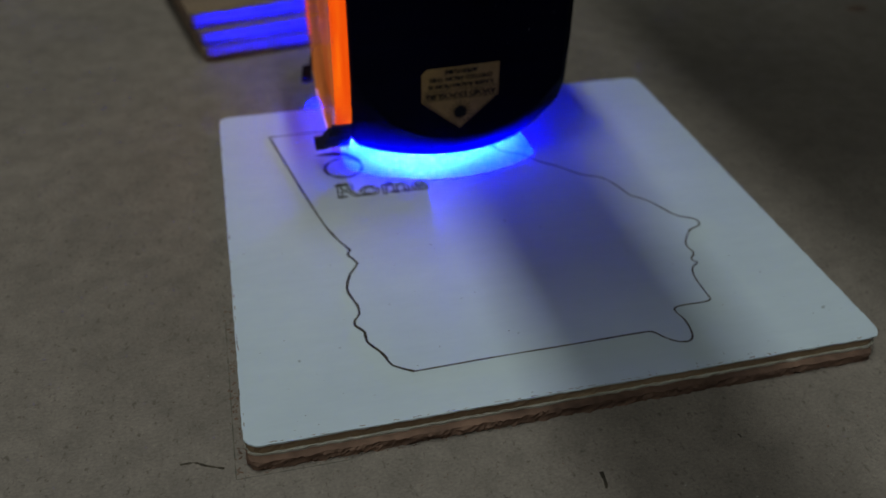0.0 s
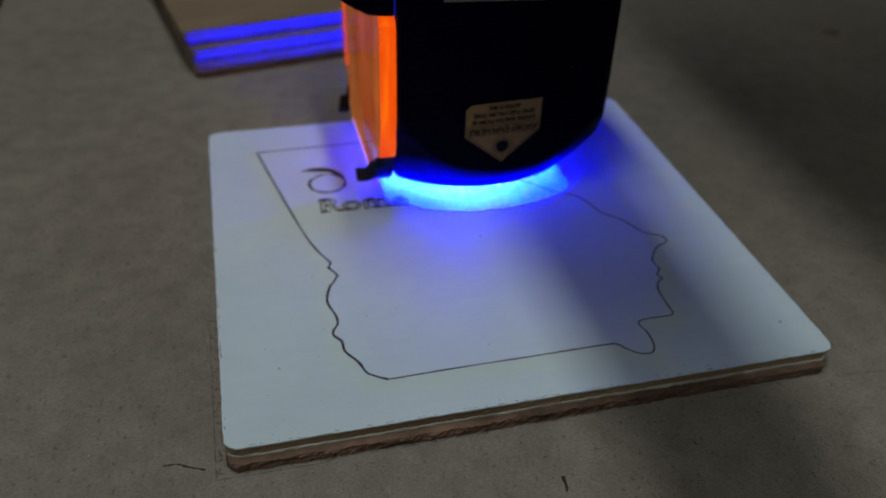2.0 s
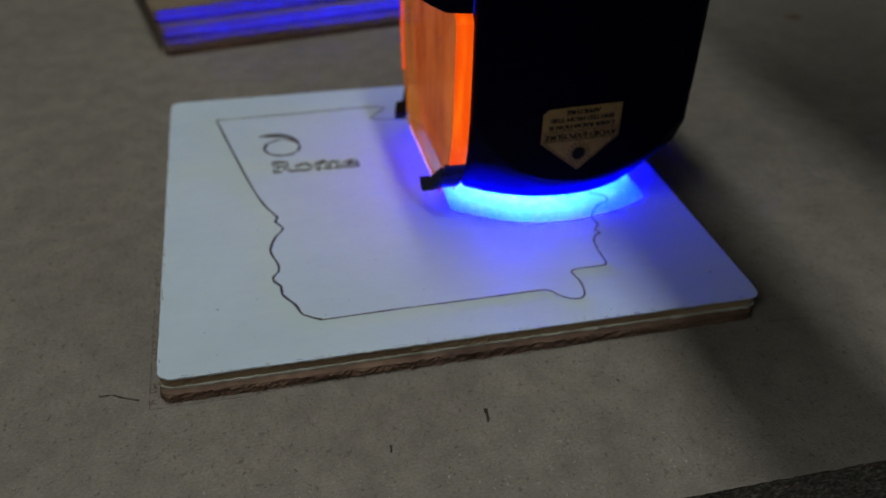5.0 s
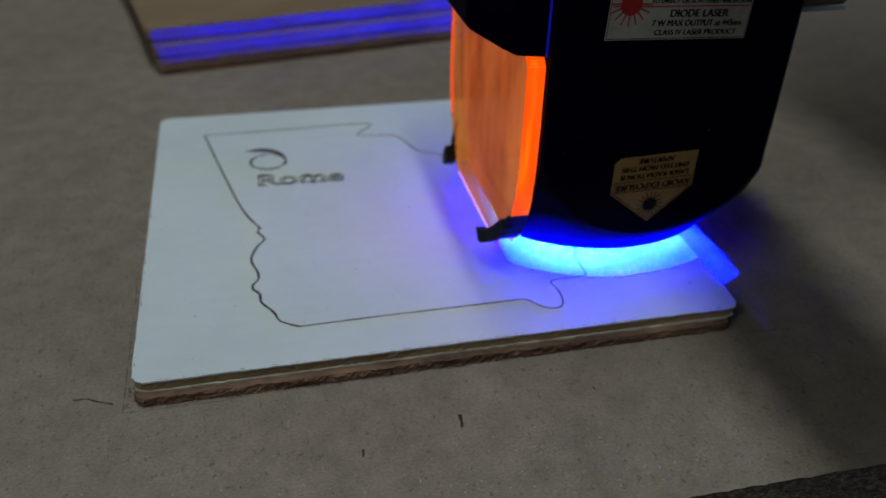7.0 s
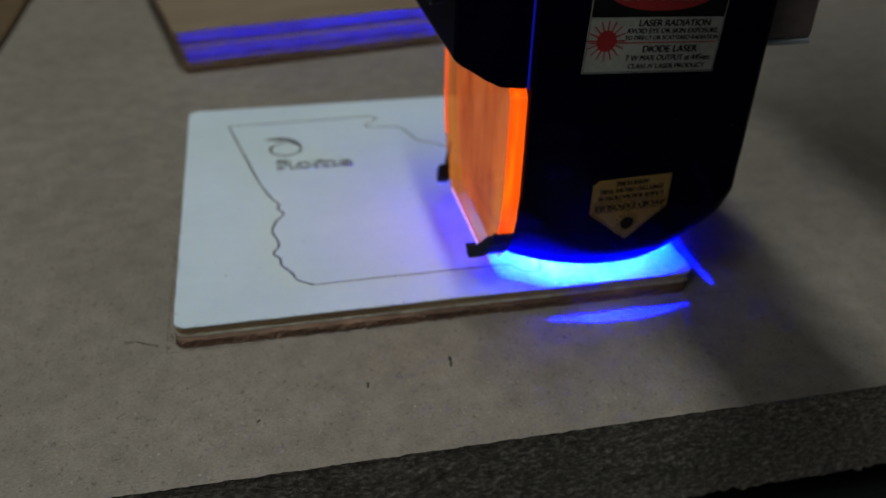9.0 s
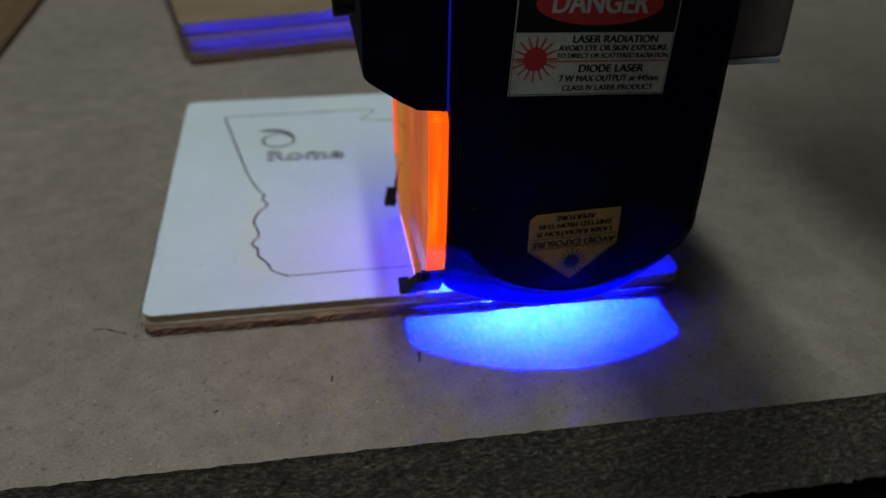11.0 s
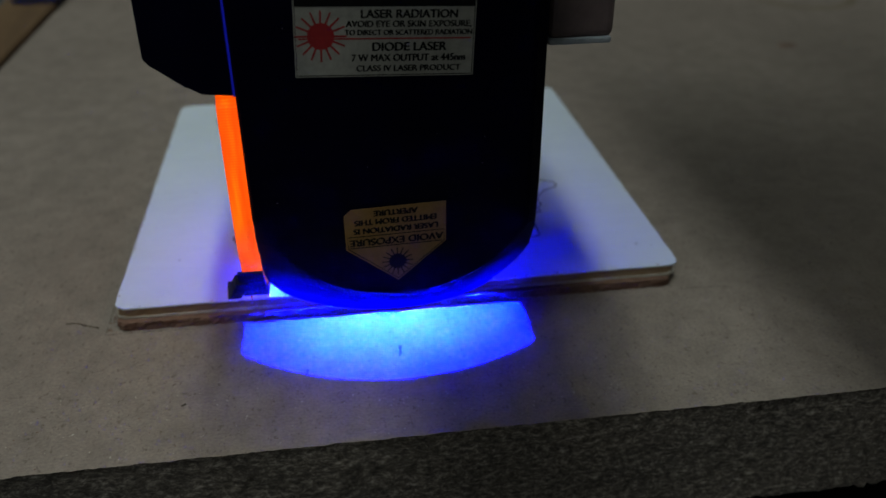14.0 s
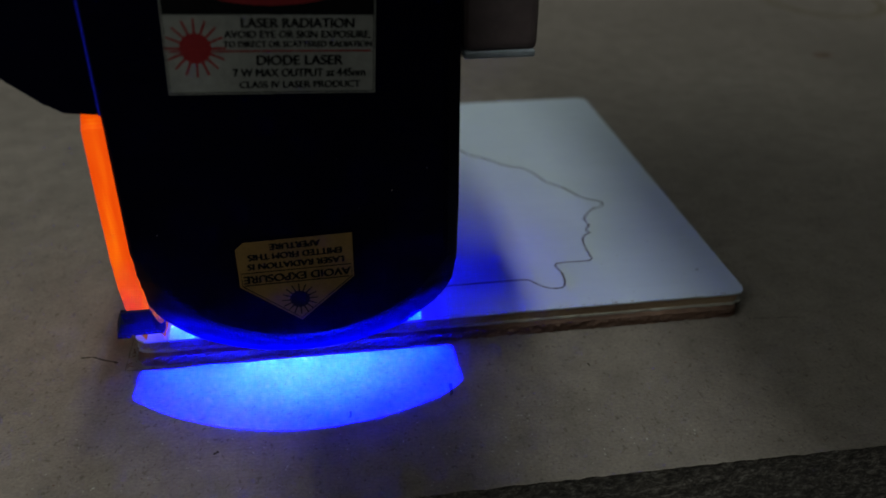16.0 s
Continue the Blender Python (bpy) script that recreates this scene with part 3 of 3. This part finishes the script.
part("light_cone_ring", bm, CLIP, head)
bm = bmesh.new()
loops = [[bm.verts.new((r * math.cos(k * 0.2618), r * math.sin(k * 0.2618), z)) for k in range(24)] for r, z in ((1.1, 25.4), (1.1, 25.0), (0.6, 25.0), (0.6, 25.4))]
for a, b in zip(loops, loops[1:] + loops[:1]):
    for k in range(24):
        bm.faces.new((a[k], a[(k + 1) % 24], b[(k + 1) % 24], b[k]))
lens = part("lens", bm, LASER, head, "glowing blue laser lens")
# extra emitter added to brighten and whiten the middle of the lit patch
part("centre_emitter", prism([(0.55 * math.cos(k * 0.5236), 0.55 * math.sin(k * 0.5236)) for k in range(12)], 25.65, 25.9), CORE, lens, "added pale blue emitter that whitens the lit patch's centre")
bm = bmesh.new()
bmesh.ops.create_icosphere(bm, subdivisions=2, radius=0.9)
for v in bm.verts:
    v.co.z = max(v.co.z, 0) * 1.15 + 0.10
part("burning_point", bm, SPOT, head, "burning blue laser spot")

# orange window on the left side: profile in y and z, thickness in x
def window_profile(grow=0.0):
    pts = [(-33.4, 62.5), (-35.6, 59.9), (-35.8, 45), (-35.6, 33), (-34.6, 26), (-32.6, 19.5), (-30.5, 15.5), (-26.5, 9.5), (-22.5, 4.8)]
    right = [(-y, z) for y, z in pts[::-1]]
    return [(y + (grow if y > 0 else -grow), z) for y, z in pts + right]


def sheet(profile, x0, x1):
    bm = bmesh.new()
    a = [bm.verts.new((x0, y, z)) for y, z in profile]
    b = [bm.verts.new((x1, y, z)) for y, z in profile]
    bm.faces.new(a)
    bm.faces.new(b[::-1])
    return bm, a, b


bm, a, b = sheet(window_profile(), -32.8, -28.7)
window = part("safety_window", bm, ACRYLIC, head, "clear orange acrylic safety window")
prof = window_profile()
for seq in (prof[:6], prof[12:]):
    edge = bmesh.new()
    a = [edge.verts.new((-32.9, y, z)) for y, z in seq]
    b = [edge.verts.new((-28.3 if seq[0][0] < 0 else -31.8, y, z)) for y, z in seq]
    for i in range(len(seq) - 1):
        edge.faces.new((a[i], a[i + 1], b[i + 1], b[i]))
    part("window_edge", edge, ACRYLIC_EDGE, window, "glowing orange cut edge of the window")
# scattered laser light along the bottom edge, put in as emission
part("window_edge", box(-32.9, -32.2, -18.5, 21.5, 4.0, 4.8, 0.2), PINK, window, "lower window edge, scattered laser light painted as pinkish glow")


def corner_bar(side, count, wide, right, grow=1.0, shift=0.0):
    """A bar bent round the window's lower corner."""
    bm = bmesh.new()
    rings = []
    for y, z, left, t in ((20.6, 7.2, -38.3, 3.6), (22.8, 7.6, -38.2, 3.8), (25.6, 9.4, -37.4, 3.4), (28.6, 12.6, -36.2, 3.0), (31.0, 16.2, -34.8, 2.6), (32.6, 19.2, -33.8, 1.2))[:count]:
        x0, x1 = (left + shift, left + shift + wide) if wide else (-34.0, right)
        t *= grow
        rings.append([bm.verts.new(c) for c in ((x0, side * (y + 0.6 * t), z - 0.2 * t), (x1, side * (y + 0.6 * t), z - 0.2 * t), (x1, side * (y - 0.3 * t), z + 0.8 * t), (x0, side * (y - 0.3 * t), z + 0.8 * t))])
    for a, b in zip(rings, rings[1:]):
        for k in range(4):
            bm.faces.new((a[k], a[(k + 1) % 4], b[(k + 1) % 4], b[k]))
    bm.faces.new(rings[0])
    bm.faces.new(rings[-1][::-1])
    return bm


part("window_clip", corner_bar(-1, 5, 2.8, 0, 0.72), CLIP, head, "small black window clip")
part("window_clip", corner_bar(1, 3, 3.4, 0, 1.0, 1.0), CLIP, head, "small black window clip")
part("window_clip", corner_bar(1, 5, 0.9, 0, 0.6, 3.0), CLIP, head, "thin black arm of the window clip")
part("window_corner", corner_bar(-1, 6, 0, -28.4, 0.45), CLIP, head, "black plastic corner under the window")

# upper block over the window, chamfered below
bm = bmesh.new()
prof = [(-28.9, 62.4), (-35.4, 62.7), (-38.5, 64.2), (-45.0, 67.7), (-46.4, 69.0), (-46.2, 112.0), (-28.9, 112.0)]
a = [bm.verts.new((x, -36.0 + 5.0 * min(1.0, max(0.0, (-x - 33.0) / 13.0)), z)) for x, z in prof]
b = [bm.verts.new((x, 34.0, z)) for x, z in prof]
bm.faces.new(a)
bm.faces.new(b[::-1])
for i in range(len(prof)):
    bm.faces.new((a[i], a[(i + 1) % 7], b[(i + 1) % 7], b[i]))
bmesh.ops.bevel(bm, geom=bm.edges[:], offset=0.6, segments=2, affect="EDGES", profile=0.5)
part("window_housing", bm, BLACK, head, "black housing block above the window")
# emissive strip stands in for laser light leaking through the slit
part("seam_strip", box(-29.1, -28.7, -36.6, -36.05, 62.7, 96, 0), SEAM, head, "thin glowing strip in place of blue light leaking at the seam")
knob = bmesh.new()
bmesh.ops.create_cone(knob, cap_ends=True, segments=20, radius1=4.0, radius2=3.6, depth=4.5)
bmesh.ops.bevel(knob, geom=knob.edges[:], offset=0.4, segments=1, affect="EDGES")
part("thumb_screw", onto(knob, mm_pose(-49.6, -26, 85, 0, 90, 0)), CLIP, head, "black thumb screw")

# mounting block at the right side
part("mount_block", box(36.2, 50.4, -30, 34, 69, 130, 1.6, 3), ALU, head, "brownish anodised mounting block")
# paler strip paints the light on the block's lower bevel
part("mount_bevel_strip", box(36.2, 49.8, -30.3, 33.6, 67.9, 69.3, 0.4), BEVEL_LIGHT, head, "thin pale strip painting the lit lower bevel of the block")

# labels on the flat front
TILT = 2.0


def on_front(x, z, roll=0.0, proud=0.0):
    """Pose of a label plane on the hood's front: x across, y up."""
    y = -37.6 + (x - 2) * math.tan(radians(TILT)) - proud
    return mm_pose(x, y, z, 90, 0, TILT) @ mm_pose(0, 0, 0, 0, 0, roll)


def burst(r0, r1, rays, thick):
    """A sun: a disc with thin spikes, one outline."""
    bm = bmesh.new()
    pts = []
    for k in range(rays):
        a = 2 * math.pi * k / rays
        for r, d in ((r0, -thick * 0.6 / r0), (r1, -thick * 0.5 / r1), (r1, thick * 0.5 / r1), (r0, thick * 0.6 / r0)):
            pts.append((r * math.cos(a + d), r * math.sin(a + d), 0))
    bm.faces.new([bm.verts.new(p) for p in pts])
    return bm


def flat(outline, deep=0.12):
    return prism(outline, 0, deep)


def rect(w, h, x=0.0, y=0.0, deep=0.12):
    return box(x - w / 2, x + w / 2, y - h / 2, y + h / 2, 0, deep)


WX, WZ, WR = 1.8, 79.2, -2.6
wl = part("danger_label", onto(rect(35.4, 27.0), on_front(WX, WZ, WR, 0.02)), LABELW, head, "white warning label with a red danger band")


def on_w(bm, x, y, proud):
    return onto(bm, on_front(WX, WZ, WR, 0.02) @ mm_pose(x, y, proud))


part("black_band", on_w(rect(34.9, 12.6, 0, 6.6, 0.06), 0, 0, 0.10), INK, wl)
part("red_oval", on_w(flat([(13.8 * math.cos(k * 0.19635), 4.4 * math.sin(k * 0.19635)) for k in range(32)], 0.05), 0, 6.2, 0.15), LABELR, wl)
part("rule", on_w(rect(33.8, 0.28, 0, -5.9, 0.05), 0, 0, 0.11), LABELR, wl)
part("lettering", on_w(text_mesh("DANGER", 6.4, 0.16, 20.6), 0, 6.3, 0.22), LABELW, wl)
for line, y, w, size, bold in (("LASER RADIATION", -1.2, 18.8, 2.3, 0.10), ("AVOID EYE OR SKIN EXPOSURE,", -3.1, 24.6, 1.75, 0.075), ("TO DIRECT OR SCATTERED RADIATION", -4.75, 25.0, 1.45, 0.07),
                               ("DIODE LASER", -7.6, 14.6, 2.4, 0.11), ("7 W MAX OUTPUT at 445nm", -9.8, 22.6, 2.0, 0.09), ("CLASS IV LASER PRODUCT", -11.9, 20.8, 1.7, 0.08)):
    part("lettering", on_w(text_mesh(line, size, bold, w), 4.6, y, 0.12), INK, wl)
rays = burst(2.6, 5.0, 16, 0.34)
part("sunburst", on_w(rays, -12.6, -5.4, 0.14), LABELR, wl)
part("label_border", on_w(ribbon([(-17.4, -13.2), (17.4, -13.2), (17.4, 13.2), (-17.4, 13.2)], 0.2, 0, 0.03, closed=True, wobble=0), 0, 0, 0.12), INK, wl)

YX, YZ = 2.1, 27.4
yl = part("aperture_label", onto(flat([(-11.2, -0.9), (0.1, -10.0), (11.2, -0.7), (11.3, 9.2), (-9.6, 9.0), (-11.2, 7.6)]), on_front(YX, YZ, 0.5, 0.02)), LABELY, head, "yellow arrow-shaped aperture warning label, upside down")


def on_y(bm, x, y, proud, turn=180):
    return onto(bm, on_front(YX, YZ, 0.5, 0.02) @ mm_pose(x, y, proud, 0, 0, turn))


for line, y, w, size in (("AVOID EXPOSURE", 0.75, 20.8, 2.4), ("LASER RADIATION IS", 3.6, 18.6, 1.9), ("EMITTED FROM THIS", 5.7, 18.0, 1.9), ("APERTURE", 7.75, 9.6, 1.9)):
    part("lettering", on_y(text_mesh(line, size, 0.12, w), 0.1, y, 0.14), INK, yl)
part("sunburst", on_y(burst(1.95, 3.6, 16, 0.24), 0.1, -4.9, 0.15), INK, yl)
part("label_border", on_y(ribbon([(-10.7, -0.7), (0.1, -9.4), (10.8, -0.6), (10.8, 2.2), (-10.7, 2.2)], 0.2, 0, 0.03, closed=True, wobble=0), 0, 0, 0.13, 0), INK, yl)
part("rule", on_y(rect(20.6, 0.22, 0, -0.62, 0.03), 0, 0, 0.13, 0), INK, yl)

rng = random.Random(41)
for _ in range(14):
    x, z, r = rng.uniform(-24, 30), rng.uniform(30, 100), rng.uniform(0.06, 0.14)
    part("dust_speck", onto(flat([(r * math.cos(k * 1.257), r * rng.uniform(0.5, 1) * math.sin(k * 1.257)) for k in range(5)], 0.02), on_front(x, z, 0, 0.01)), GLUE, head)

# unseen shadow casters added above the head, moving with it; they shade the bed
carriage = thing("shade_rig", "unseen black blocks added above the laser head to cast shade", "machine carriage", (0.066, 0.127, 0.0055))
part("arm", box(-10, 28, -190, 230, 250, 300, 3), DARK, carriage)
part("shade_block", box(67, 227, -150, 90, 330, 420, 6), DARK, carriage)
part("shade_plate", box(-20, 186, 50, 69, 290, 420, 3), DARK, carriage)
part("drop_plate", box(-20, 20, 18, 30, 112, 252, 2), DARK, carriage)


def motions():
    rows = [
        (0.0, pose(0.0662, 0.1271, 0.0055)),
        (0.5, pose(0.0739, 0.1273, 0.0055)),
        (1.0, pose(0.0730, 0.1227, 0.0055)),
        (1.5, pose(0.0751, 0.1177, 0.0055)),
        (2.0, pose(0.0821, 0.1149, 0.0055)),
        (2.5, pose(0.0858, 0.1084, 0.0055)),
        (3.0, pose(0.0891, 0.1016, 0.0055)),
        (3.5, pose(0.0962, 0.0977, 0.0055)),
        (4.0, pose(0.0985, 0.0915, 0.0055)),
        (4.5, pose(0.1045, 0.0840, 0.0055)),
        (5.0, pose(0.1108, 0.0805, 0.0055)),
        (5.5, pose(0.1138, 0.0740, 0.0055)),
        (6.0, pose(0.1185, 0.0679, 0.0055)),
        (6.5, pose(0.1242, 0.0639, 0.0055)),
        (7.0, pose(0.1266, 0.0558, 0.0055)),
        (7.5, pose(0.1320, 0.0508, 0.0055)),
        (8.0, pose(0.1267, 0.0465, 0.0055)),
        (8.5, pose(0.1229, 0.0383, 0.0055)),
        (9.0, pose(0.1208, 0.0333, 0.0055)),
        (9.5, pose(0.1172, 0.0295, 0.0055)),
        (10.0, pose(0.1156, 0.0225, 0.0055)),
        (10.5, pose(0.1086, 0.0206, 0.0055)),
        (11.0, pose(0.1056, 0.0150, 0.0055)),
        (11.5, pose(0.1064, 0.0084, 0.0055)),
        (12.0, pose(0.1002, 0.0130, 0.0055)),
        (12.5, pose(0.0928, 0.0135, 0.0055)),
        (13.0, pose(0.0847, 0.0137, 0.0055)),
        (13.5, pose(0.0764, 0.0142, 0.0055)),
        (14.0, pose(0.0685, 0.0141, 0.0055)),
        (14.5, pose(0.0605, 0.0139, 0.0055)),
        (15.0, pose(0.0526, 0.0138, 0.0055)),
        (15.5, pose(0.0447, 0.0144, 0.0055)),
        (16.0, pose(0.0374, 0.0165, 0.0055)),
    ]
    walk(head, rows)
    walk(carriage, rows)


motions()
